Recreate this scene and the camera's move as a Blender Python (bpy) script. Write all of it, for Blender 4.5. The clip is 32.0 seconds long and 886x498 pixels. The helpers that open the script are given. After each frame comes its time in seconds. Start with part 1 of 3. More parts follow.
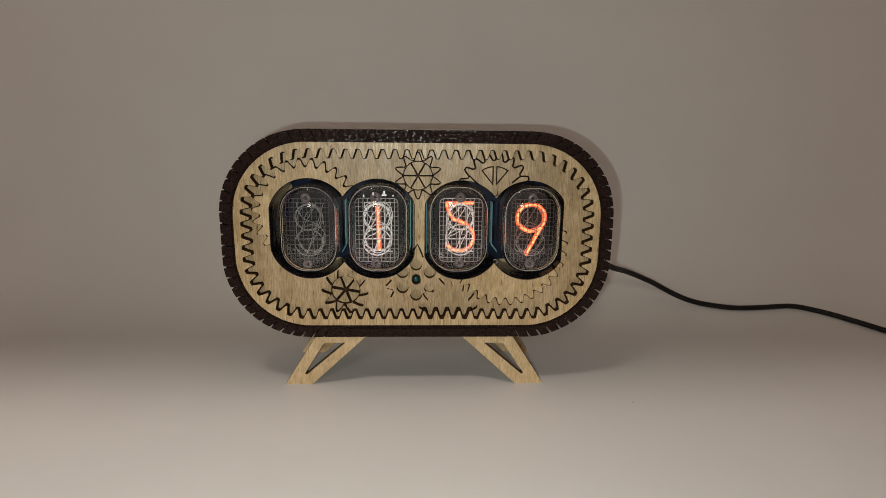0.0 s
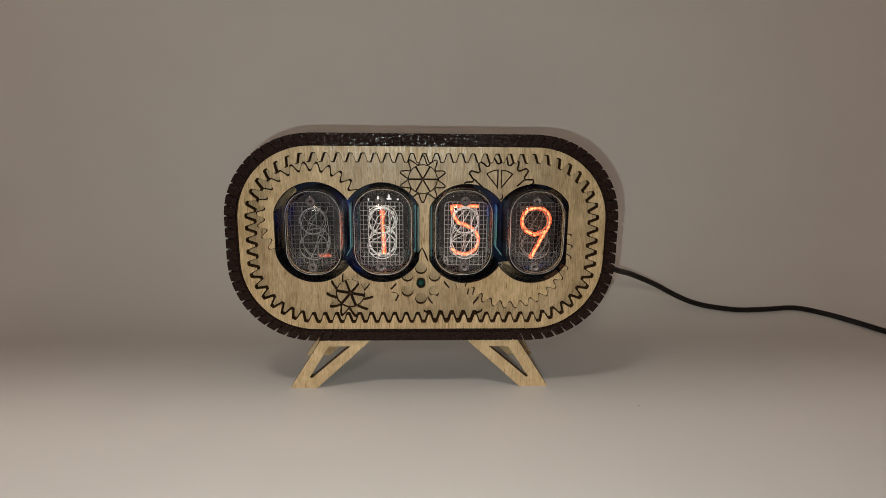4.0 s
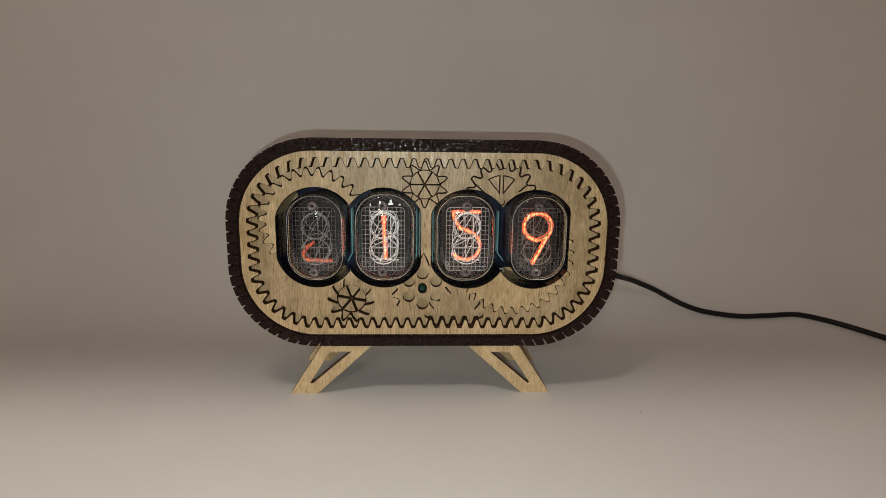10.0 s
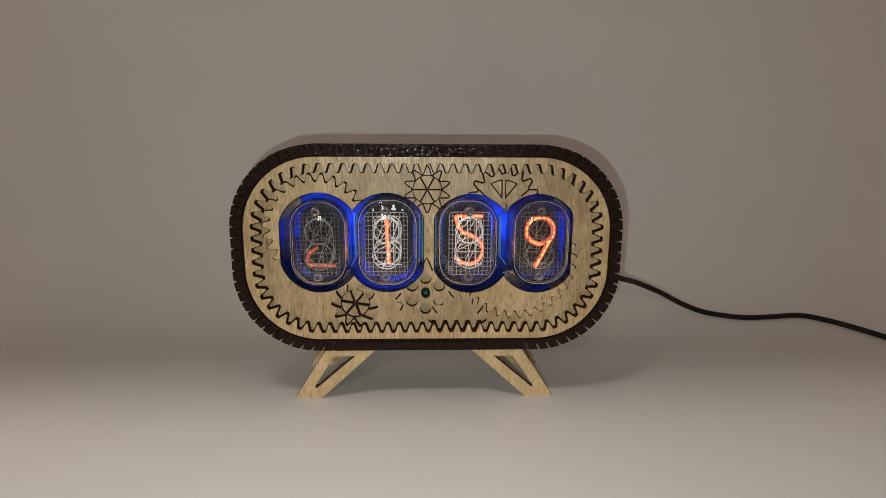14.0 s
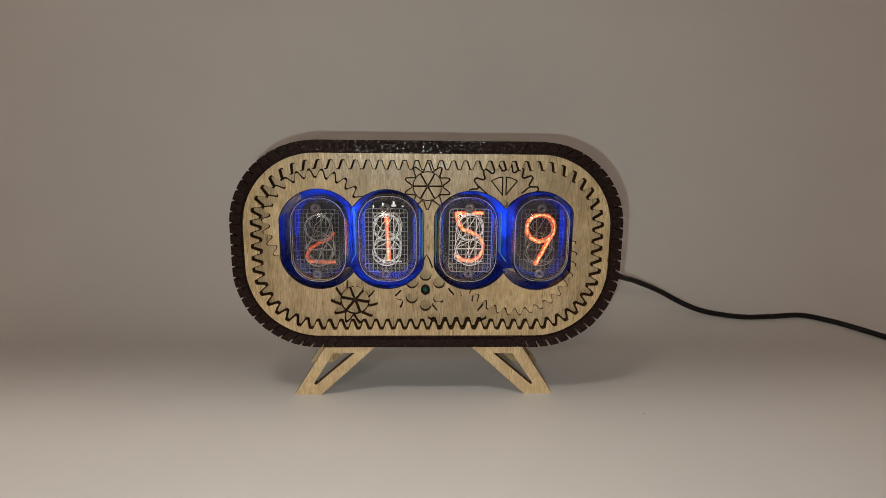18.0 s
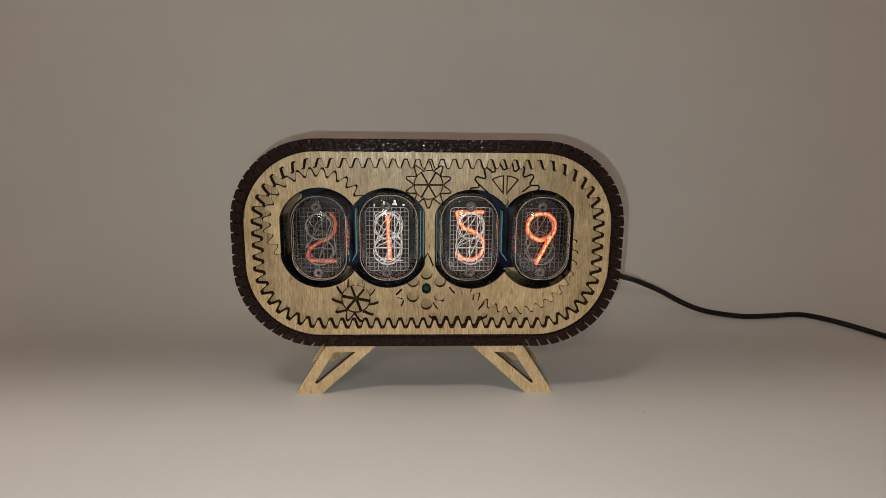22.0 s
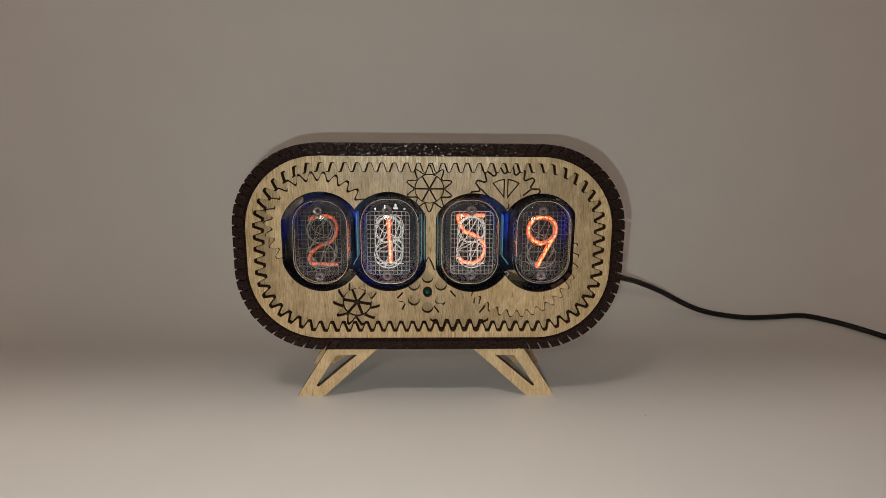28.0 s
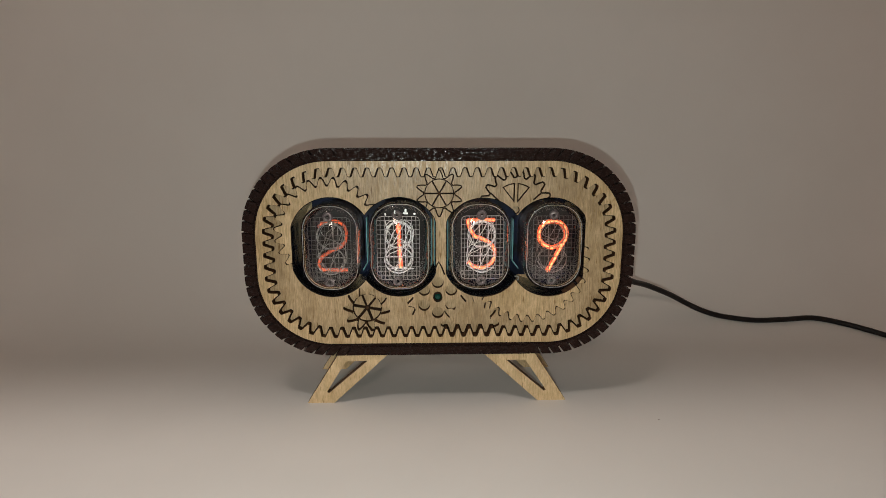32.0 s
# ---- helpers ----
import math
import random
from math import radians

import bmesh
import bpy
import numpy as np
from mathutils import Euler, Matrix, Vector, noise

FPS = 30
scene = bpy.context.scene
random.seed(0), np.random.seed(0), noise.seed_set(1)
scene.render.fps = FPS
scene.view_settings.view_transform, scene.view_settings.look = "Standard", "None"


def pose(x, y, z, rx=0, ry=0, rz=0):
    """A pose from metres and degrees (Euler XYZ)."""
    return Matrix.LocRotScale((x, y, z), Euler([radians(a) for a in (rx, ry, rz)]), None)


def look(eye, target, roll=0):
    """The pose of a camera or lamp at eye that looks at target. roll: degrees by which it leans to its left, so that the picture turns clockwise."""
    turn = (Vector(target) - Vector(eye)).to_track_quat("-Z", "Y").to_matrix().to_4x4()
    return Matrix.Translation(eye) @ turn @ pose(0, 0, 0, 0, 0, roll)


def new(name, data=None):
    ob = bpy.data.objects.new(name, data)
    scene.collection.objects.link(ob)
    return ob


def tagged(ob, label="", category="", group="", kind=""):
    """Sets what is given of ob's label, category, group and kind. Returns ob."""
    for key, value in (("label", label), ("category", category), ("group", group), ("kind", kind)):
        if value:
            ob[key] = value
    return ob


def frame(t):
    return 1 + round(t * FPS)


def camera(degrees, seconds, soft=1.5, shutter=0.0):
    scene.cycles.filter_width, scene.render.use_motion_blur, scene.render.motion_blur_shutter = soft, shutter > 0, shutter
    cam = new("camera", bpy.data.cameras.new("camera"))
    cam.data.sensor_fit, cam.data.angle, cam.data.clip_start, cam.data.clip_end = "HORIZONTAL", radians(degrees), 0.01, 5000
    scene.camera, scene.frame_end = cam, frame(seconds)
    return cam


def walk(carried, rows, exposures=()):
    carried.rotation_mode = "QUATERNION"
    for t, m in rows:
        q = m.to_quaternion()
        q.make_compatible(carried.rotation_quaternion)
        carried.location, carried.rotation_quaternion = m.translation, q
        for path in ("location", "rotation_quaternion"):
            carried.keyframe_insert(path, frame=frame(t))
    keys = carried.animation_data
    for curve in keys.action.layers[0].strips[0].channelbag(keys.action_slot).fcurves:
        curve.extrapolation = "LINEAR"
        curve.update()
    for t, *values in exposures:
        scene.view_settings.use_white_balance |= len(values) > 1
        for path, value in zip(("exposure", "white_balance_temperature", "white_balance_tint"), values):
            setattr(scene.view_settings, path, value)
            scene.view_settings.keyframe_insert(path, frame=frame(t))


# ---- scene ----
cam = camera(74.8, 32.0, soft=0.9)
PATH = [
    (0, (0.00163, -0.18443, 0.08783), (0.00901, 0.00101, 0.04714), 0.70),
    (0.5, (0.00213, -0.18454, 0.08775), (0.00930, 0.00098, 0.04740), 0.64),
    (1, (0.00070, -0.18463, 0.08775), (0.00898, 0.00109, 0.04798), 0.71),
    (1.5, (0.00106, -0.18430, 0.08712), (0.00940, 0.00129, 0.04729), 0.93),
    (2, (0.00021, -0.18413, 0.08760), (0.00855, 0.00151, 0.04803), 0.88),
    (2.5, (0.00036, -0.18418, 0.08763), (0.00853, 0.00135, 0.04746), 1.06),
    (3, (-0.00057, -0.18397, 0.08803), (0.00799, 0.00153, 0.04781), 0.89),
    (3.5, (-0.00045, -0.18405, 0.08893), (0.00759, 0.00140, 0.04836), 0.59),
    (5.5, (0.00013, -0.18425, 0.08744), (0.00673, 0.00151, 0.04806), 0.83),
    (6, (-0.00055, -0.18464, 0.08722), (0.00683, 0.00122, 0.04849), 0.86),
    (6.5, (-0.00021, -0.18477, 0.08668), (0.00684, 0.00117, 0.04822), 0.85),
    (7, (-0.00015, -0.18402, 0.08850), (0.00656, 0.00164, 0.04868), 0.62),
    (7.5, (-0.00103, -0.18415, 0.08951), (0.00628, 0.00165, 0.05046), 0.31),
    (8, (-0.00072, -0.18425, 0.08814), (0.00647, 0.00159, 0.04923), 0.62),
    (8.5, (0.00089, -0.18409, 0.08827), (0.00657, 0.00178, 0.04927), 0.63),
    (9, (-0.00109, -0.18363, 0.08941), (0.00689, 0.00196, 0.04950), 0.83),
    (9.5, (-0.00125, -0.18357, 0.08881), (0.00718, 0.00215, 0.04964), 0.95),
    (10, (-0.00113, -0.18377, 0.08888), (0.00689, 0.00201, 0.04990), 0.81),
    (10.5, (-0.00049, -0.18374, 0.08965), (0.00657, 0.00193, 0.04996), 0.54),
    (11, (-0.00178, -0.18391, 0.08953), (0.00616, 0.00171, 0.04977), 0.52),
    (11.5, (-0.00101, -0.18367, 0.08865), (0.00642, 0.00196, 0.04882), 0.72),
    (12, (-0.00104, -0.18362, 0.08865), (0.00612, 0.00196, 0.04856), 0.71),
    (12.5, (-0.00167, -0.18373, 0.09014), (0.00491, 0.00181, 0.04977), 0.45),
    (13, (-0.00106, -0.18439, 0.08995), (0.00612, 0.00150, 0.05128), 0.50),
    (13.5, (-0.00136, -0.18432, 0.09001), (0.00556, 0.00156, 0.05127), 0.48),
    (14, (-0.00067, -0.18404, 0.09063), (0.00593, 0.00176, 0.05148), 0.36),
    (14.5, (0.00035, -0.18457, 0.09045), (0.00552, 0.00127, 0.05124), 0.31),
    (16.5, (0.00044, -0.18405, 0.09010), (0.00604, 0.00166, 0.05038), 0.33),
    (17, (-0.00085, -0.18430, 0.09075), (0.00577, 0.00149, 0.05155), 0.22),
    (17.5, (-0.00119, -0.18444, 0.08958), (0.00584, 0.00141, 0.05073), 0.49),
    (18, (-0.00061, -0.18403, 0.08931), (0.00591, 0.00184, 0.05042), 0.62),
    (18.5, (-0.00072, -0.18410, 0.08843), (0.00620, 0.00191, 0.05031), 0.68),
    (19, (-0.00178, -0.18441, 0.08797), (0.00533, 0.00170, 0.05043), 0.53),
    (19.5, (-0.00057, -0.18439, 0.08872), (0.00555, 0.00170, 0.05084), 0.32),
    (20, (-0.00100, -0.18470, 0.08881), (0.00552, 0.00133, 0.05073), 0.34),
    (20.5, (-0.00025, -0.18430, 0.08963), (0.00563, 0.00169, 0.05125), 0.16),
    (21, (-0.00170, -0.18464, 0.08880), (0.00503, 0.00156, 0.05048), 0.51),
    (21.5, (-0.00152, -0.18404, 0.08897), (0.00546, 0.00180, 0.05005), 0.67),
    (22, (-0.00144, -0.18426, 0.08824), (0.00561, 0.00172, 0.05002), 0.61),
    (22.5, (-0.00116, -0.18417, 0.08890), (0.00595, 0.00163, 0.04985), 0.74),
    (23, (-0.00065, -0.18420, 0.08945), (0.00571, 0.00192, 0.05175), 0.19),
    (23.5, (-0.00070, -0.18409, 0.08954), (0.00570, 0.00189, 0.05124), 0.14),
    (24, (-0.00073, -0.18440, 0.09078), (0.00522, 0.00146, 0.05181), 0.09),
    (24.5, (-0.00063, -0.18434, 0.09000), (0.00446, 0.00146, 0.05063), 0.47),
    (25, (-0.00049, -0.18432, 0.08975), (0.00528, 0.00146, 0.05034), 0.54),
    (25.5, (-0.00196, -0.18371, 0.09000), (0.00491, 0.00187, 0.04988), 0.70),
    (27.5, (-0.00013, -0.18436, 0.09003), (0.00553, 0.00161, 0.05153), 0.24),
    (28, (-0.00050, -0.18413, 0.09081), (0.00530, 0.00161, 0.05124), 0.48),
    (28.5, (-0.00138, -0.18397, 0.09036), (0.00542, 0.00163, 0.05030), 0.70),
    (29, (0.00029, -0.18440, 0.08942), (0.00560, 0.00160, 0.05100), 0.53),
    (29.5, (-0.00164, -0.18419, 0.09044), (0.00486, 0.00170, 0.05169), 0.22),
    (30, (-0.00072, -0.18386, 0.09060), (0.00601, 0.00197, 0.05159), 0.24),
    (30.5, (-0.00119, -0.18380, 0.09027), (0.00480, 0.00221, 0.05199), 0.05),
    (31, (-0.00138, -0.18370, 0.09057), (0.00474, 0.00221, 0.05187), 0.24),
    (31.5, (-0.00362, -0.18329, 0.09025), (0.00213, 0.00255, 0.05114), 0.23),
    (32, (-0.00320, -0.18336, 0.09074), (0.00199, 0.00270, 0.05263), -0.00),
]
walk(cam, [(t, look(eye, target, roll)) for t, eye, target, roll in PATH])

from mathutils.geometry import tessellate_polygon

MM = 0.001
PI = math.pi

# ---- light: a small lamp beside the lens, a lit panel above the table, an added fill lamp, dim room ----
world = bpy.data.worlds.new("room_light")
scene.world = world
world.use_nodes = True
world.node_tree.nodes["Background"].inputs[0].default_value = (1.0, 0.93, 0.86, 1)
world.node_tree.nodes["Background"].inputs[1].default_value = 0.06


def lamp(name, kind, m, power, color):
    data = bpy.data.lights.new(name, kind)
    data.energy, data.color = power, color
    ob = new(name, data)
    ob.matrix_world = m
    return ob


flash = lamp("lens_lamp", "POINT", pose(-0.0066, -0.186, 0.0818), 0.445, (0.90, 1.0, 0.945))
flash.data.shadow_soft_size = 0.0007
panel = lamp("top_panel", "AREA", look((-0.14, -0.172, 0.50), (-0.05, -0.10, 0.0)), 0.93, (1.0, 0.88, 0.80))
panel.data.shape, panel.data.size, panel.data.size_y = "RECTANGLE", 0.11, 0.07
# Unseen fill lamp, added to lift the paper wall and the clock's front.
room = lamp("fill_lamp", "AREA", look((-0.10, -0.58, 0.31), (0, 0.0, 0.1)), 0.47, (1.0, 0.82, 0.71))
room.data.shape, room.data.size, room.data.size_y = "ELLIPSE", 0.10, 0.08


# ---- materials ----
def material(name, base, rough=0.5, metal=0.0):
    m = bpy.data.materials.new(name)
    m.use_nodes = True
    b = m.node_tree.nodes["Principled BSDF"]
    b.inputs["Base Color"].default_value = (*base, 1)
    b.inputs["Roughness"].default_value = rough
    b.inputs["Metallic"].default_value = metal
    return m, m.node_tree, b


def add(tree, kind, **values):
    n = tree.nodes.new(kind)
    for key, value in values.items():
        n.inputs[key.replace("_", " ")].default_value = value
    return n


def coords(tree, scale, seed=0.0):
    c = tree.nodes.new("ShaderNodeTexCoord")
    m = tree.nodes.new("ShaderNodeMapping")
    m.inputs["Scale"].default_value = scale
    m.inputs["Location"].default_value = (seed, seed * 0.7, seed * 1.3)
    tree.links.new(c.outputs["Object"], m.inputs["Vector"])
    return m.outputs["Vector"]


def ramp(tree, fac, stops):
    r = tree.nodes.new("ShaderNodeValToRGB")
    el = r.color_ramp.elements
    while len(el) < len(stops):
        el.new(0.5)
    for e, (p, c) in zip(el, stops):
        e.position, e.color = p, (*c, 1)
    tree.links.new(fac, r.inputs["Fac"])
    return r.outputs["Color"]


def mixed(tree, a, b, fac, mode="MIX"):
    n = tree.nodes.new("ShaderNodeMix")
    n.data_type, n.blend_type = "RGBA", mode
    for value, slot in ((fac, 0), (a, 6), (b, 7)):
        if hasattr(value, "links"):
            tree.links.new(value, n.inputs[slot])
        else:
            n.inputs[slot].default_value = value if slot == 0 else (*value, 1)
    return n.outputs[2]


def bump(tree, shader, height, strength, distance):
    n = tree.nodes.new("ShaderNodeBump")
    n.inputs["Strength"].default_value, n.inputs["Distance"].default_value = strength, distance
    tree.links.new(height, n.inputs["Height"])
    tree.links.new(n.outputs["Normal"], shader.inputs["Normal"])


def wood(name, light, dark, streak, seed):
    """Birch plywood with its grain upright: broad bands, fine streaks and short dark pores."""
    m, t, b = material(name, light, 0.40)
    b.inputs["Specular IOR Level"].default_value = 0.6
    fine = add(t, "ShaderNodeTexNoise", Scale=1.0, Detail=6.0, Roughness=0.65)
    t.links.new(coords(t, (4300, 4300, 240), seed), fine.inputs["Vector"])
    broad = add(t, "ShaderNodeTexNoise", Scale=1.0, Detail=3.0, Roughness=0.5)
    t.links.new(coords(t, (260, 260, 30), seed + 3), broad.inputs["Vector"])
    pore = add(t, "ShaderNodeTexNoise", Scale=1.0, Detail=2.0)
    t.links.new(coords(t, (1900, 1900, 260), seed + 7), pore.inputs["Vector"])
    base = ramp(t, broad.outputs["Fac"], [(0.3, dark), (0.68, light)])
    grain = ramp(t, fine.outputs["Fac"], [(0.38, streak), (0.62, (1, 1, 1))])
    c = mixed(t, base, grain, 0.66, "MULTIPLY")
    spots = ramp(t, pore.outputs["Fac"], [(0.26, (0.42, 0.33, 0.24)), (0.36, (1, 1, 1))])
    c = mixed(t, c, spots, 0.75, "MULTIPLY")
    # Mid-scale flecks vary the tone; the light ones paint in the grain's sparkle.
    fleck = add(t, "ShaderNodeTexNoise", Scale=1.0, Detail=3.0, Roughness=0.7)
    t.links.new(coords(t, (1500, 1500, 420), seed + 9), fleck.inputs["Vector"])
    c = mixed(t, c, ramp(t, fleck.outputs["Fac"], [(0.36, (0.74, 0.70, 0.63)), (0.5, (1, 1, 1)), (0.66, (1.16, 1.17, 1.2))]), 0.5, "MULTIPLY")
    cloud = add(t, "ShaderNodeTexNoise", Scale=1.0, Detail=4.0, Roughness=0.7)
    t.links.new(coords(t, (190, 190, 120), seed + 5), cloud.inputs["Vector"])
    c = mixed(t, c, ramp(t, cloud.outputs["Fac"], [(0.32, (0.80, 0.76, 0.68)), (0.55, (1, 1, 1)), (0.72, (1.12, 1.13, 1.16))]), 0.9, "MULTIPLY")
    t.links.new(c, b.inputs["Base Color"])
    t.links.new(ramp(t, pore.outputs["Fac"], [(0.35, (0.24, 0.24, 0.24)), (0.65, (0.55, 0.55, 0.55))]), b.inputs["Roughness"])
    bump(t, b, fine.outputs["Fac"], 0.7, 0.00009)
    return m


def mottled(name, a, c, rough, scale, relief=0.0, distance=0.0002, metal=0.0, gloss=0.5):
    m, t, b = material(name, a, rough, metal)
    b.inputs["Specular IOR Level"].default_value = gloss
    n = add(t, "ShaderNodeTexNoise", Scale=scale, Detail=5.0, Roughness=0.6)
    t.links.new(coords(t, (1, 1, 1), scale % 7), n.inputs["Vector"])
    t.links.new(ramp(t, n.outputs["Fac"], [(0.35, a), (0.65, c)]), b.inputs["Base Color"])
    if relief:
        bump(t, b, n.outputs["Fac"], relief, distance)
    return m


def glow(name, color, strength, uneven=0.0):
    m = bpy.data.materials.new(name)
    m.use_nodes = True
    t = m.node_tree
    b = t.nodes["Principled BSDF"]
    if uneven:
        n = add(t, "ShaderNodeTexNoise", Scale=1.0, Detail=2.0)
        t.links.new(coords(t, (900, 900, 900), 2.0), n.inputs["Vector"])
        r = t.nodes.new("ShaderNodeMapRange")
        r.inputs["From Min"].default_value, r.inputs["From Max"].default_value = 0.3, 0.7
        r.inputs["To Min"].default_value, r.inputs["To Max"].default_value = strength * (1 - uneven), strength * (1 + uneven)
        t.links.new(n.outputs["Fac"], r.inputs["Value"])
        t.links.new(r.outputs["Result"], b.inputs["Emission Strength"])
    b.inputs["Base Color"].default_value = (0.02, 0.02, 0.02, 1)
    b.inputs["Emission Color"].default_value = (*color, 1)
    b.inputs["Emission Strength"].default_value = strength
    return m


PAPER = mottled("white_paper", (0.70, 0.675, 0.645), (0.745, 0.72, 0.69), 0.75, 9.0, 0.05, 0.0003)
# Pinkish paint for unseen slabs that tint the light bounced onto the paper.
BOUNCE = mottled("pink_bounce_paint", (0.80, 0.61, 0.53), (0.85, 0.66, 0.58), 0.9, 3.0)
TABLE = mottled("dark_table", (0.035, 0.025, 0.018), (0.06, 0.042, 0.03), 0.5, 14.0)
DUSK = mottled("dusky_paint", (0.025, 0.022, 0.02), (0.035, 0.03, 0.028), 0.9, 3.0)
BIRCH = wood("birch_plywood", (0.84, 0.62, 0.355), (0.66, 0.47, 0.255), (0.50, 0.43, 0.34), 1.0)
BIRCH_B = wood("birch_plywood_inner", (0.735, 0.54, 0.318), (0.555, 0.395, 0.22), (0.48, 0.41, 0.33), 11.0)
LEG_WOOD = wood("birch_plywood_leg", (0.85, 0.64, 0.375), (0.70, 0.51, 0.29), (0.78, 0.71, 0.62), 17.0)
BURNT = mottled("burnt_edge", (0.036, 0.017, 0.008), (0.10, 0.050, 0.025), 0.8, 900.0, gloss=0.1)
EDGE = mottled("browned_edge", (0.10, 0.050, 0.025), (0.16, 0.085, 0.042), 0.65, 700.0)
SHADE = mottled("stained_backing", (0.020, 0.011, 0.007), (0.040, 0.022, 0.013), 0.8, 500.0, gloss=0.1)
DUST = mottled("grey_dust", (0.30, 0.26, 0.22), (0.38, 0.33, 0.29), 0.9, 2000.0)


def tyre_paint():
    """Thick black-brown paint, dull with small shiny flecks."""
    m, t, b = material("black_brown_paint", (0.02, 0.011, 0.009), 0.55)
    b.inputs["Specular IOR Level"].default_value = 0.65
    n = add(t, "ShaderNodeTexNoise", Scale=1300.0, Detail=3.0, Roughness=0.6)
    t.links.new(coords(t, (1, 1, 1), 4.0), n.inputs["Vector"])
    t.links.new(ramp(t, n.outputs["Fac"], [(0.35, (0.014, 0.0065, 0.0050)), (0.65, (0.028, 0.0130, 0.0100))]), b.inputs["Base Color"])
    dull = add(t, "ShaderNodeTexNoise", Scale=1900.0, Detail=2.0)
    t.links.new(coords(t, (0.45, 1, 1), 9.0), dull.inputs["Vector"])
    t.links.new(ramp(t, dull.outputs["Fac"], [(0.53, (0.85, 0.85, 0.85)), (0.62, (0.15, 0.15, 0.15))]), b.inputs["Roughness"])
    t.links.new(ramp(t, dull.outputs["Fac"], [(0.53, (0.10, 0.10, 0.10)), (0.62, (0.42, 0.42, 0.42))]), b.inputs["Specular IOR Level"])
    bump(t, b, n.outputs["Fac"], 0.9, 0.00018)
    return m


RUBBER = tyre_paint()
WELL = mottled("black_lacquer", (0.006, 0.006, 0.007), (0.012, 0.012, 0.013), 0.14, 160.0, 0.5, 0.0008, gloss=0.35)
# The board's bluish mottling paints in the uneven LED light of the wells.
BOARD = mottled("dark_circuit_board", (0.002, 0.004, 0.008), (0.010, 0.018, 0.055), 0.35, 190.0, 0.4, 0.0006, gloss=0.2)
TEAL, _, _ = material("teal_board_edge", (0.11, 0.29, 0.31), 0.3)
# Near-white wire has the lens lamp's glint in its colour; grey is the duller copy.
STEEL = mottled("cathode_wire", (0.93, 0.93, 0.93), (0.99, 0.99, 0.99), 0.30, 900.0)
GREY_WIRE = mottled("grey_wire", (0.34, 0.33, 0.32), (0.55, 0.53, 0.51), 0.38, 900.0, metal=0.6)
MESH = mottled("anode_wire", (0.16, 0.16, 0.16), (0.30, 0.29, 0.28), 0.45, 900.0, metal=1.0)
RIVET = mottled("rivet_metal", (0.085, 0.066, 0.066), (0.15, 0.12, 0.12), 0.45, 1200.0, metal=0.4)
MICA = mottled("grey_mica", (0.012, 0.011, 0.011), (0.026, 0.024, 0.023), 0.55, 260.0, gloss=0.15)
CERAMIC = mottled("dark_ceramic", (0.010, 0.009, 0.009), (0.016, 0.015, 0.015), 0.7, 400.0, gloss=0.1)
CABLE = mottled("black_cable_sheath", (0.010, 0.008, 0.008), (0.016, 0.012, 0.011), 0.5, 700.0, gloss=0.2)
NEON = glow("neon_glow", (1.0, 0.14, 0.04), 1.3, 0.5)
NEON_DIM = glow("neon_glow_dim", (1.0, 0.13, 0.04), 0.5, 0.6)
NEON_CORE_DIM = glow("neon_core_dim", (1.0, 0.18, 0.06), 0.7, 0.8)
NEON_CORE = glow("neon_core", (1.0, 0.27, 0.10), 2.7, 0.7)
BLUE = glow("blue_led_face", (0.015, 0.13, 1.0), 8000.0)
GREEN = glow("green_led_face", (0.03, 0.6, 0.33), 0.8)
# Pale material for the highlight drawn round each glass rim.
RIM_LINE, _, sb = material("frosted_rim_line", (0.86, 0.86, 0.87), 0.3)
sb.inputs["Transmission Weight"].default_value = 0.55
GREEN_LENS, _, _ = material("green_lens", (0.006, 0.060, 0.045), 0.18)

GLASS, gt, gb = material("clear_glass", (0.96, 0.95, 0.95), 0.0)
gb.inputs["Transmission Weight"].default_value = 1.0
gb.inputs["IOR"].default_value = 1.45
waver = add(gt, "ShaderNodeTexNoise", Scale=1.0, Detail=1.0)
gt.links.new(coords(gt, (330, 330, 330), 3.0), waver.inputs["Vector"])
bump(gt, gb, waver.outputs["Fac"], 0.12, 0.0005)


# ---- mesh helpers (outlines are lists of (x, z) in millimetres; depth y runs away from the lens) ----
def link(name, mesh, materials, parent=None, label="", smooth=False):
    for m in materials:
        mesh.materials.append(m)
    if smooth:
        for p in mesh.polygons:
            p.use_smooth = True
    ob = new(name, mesh)
    ob.parent = parent
    if label:
        tagged(ob, label)
    return ob


def part(name, bm, mats, parent, label="", smooth=False):
    mesh = bpy.data.meshes.new(name)
    bm.normal_update()
    bm.to_mesh(mesh)
    bm.free()
    return link(name, mesh, mats if isinstance(mats, (list, tuple)) else [mats], parent, label, smooth)


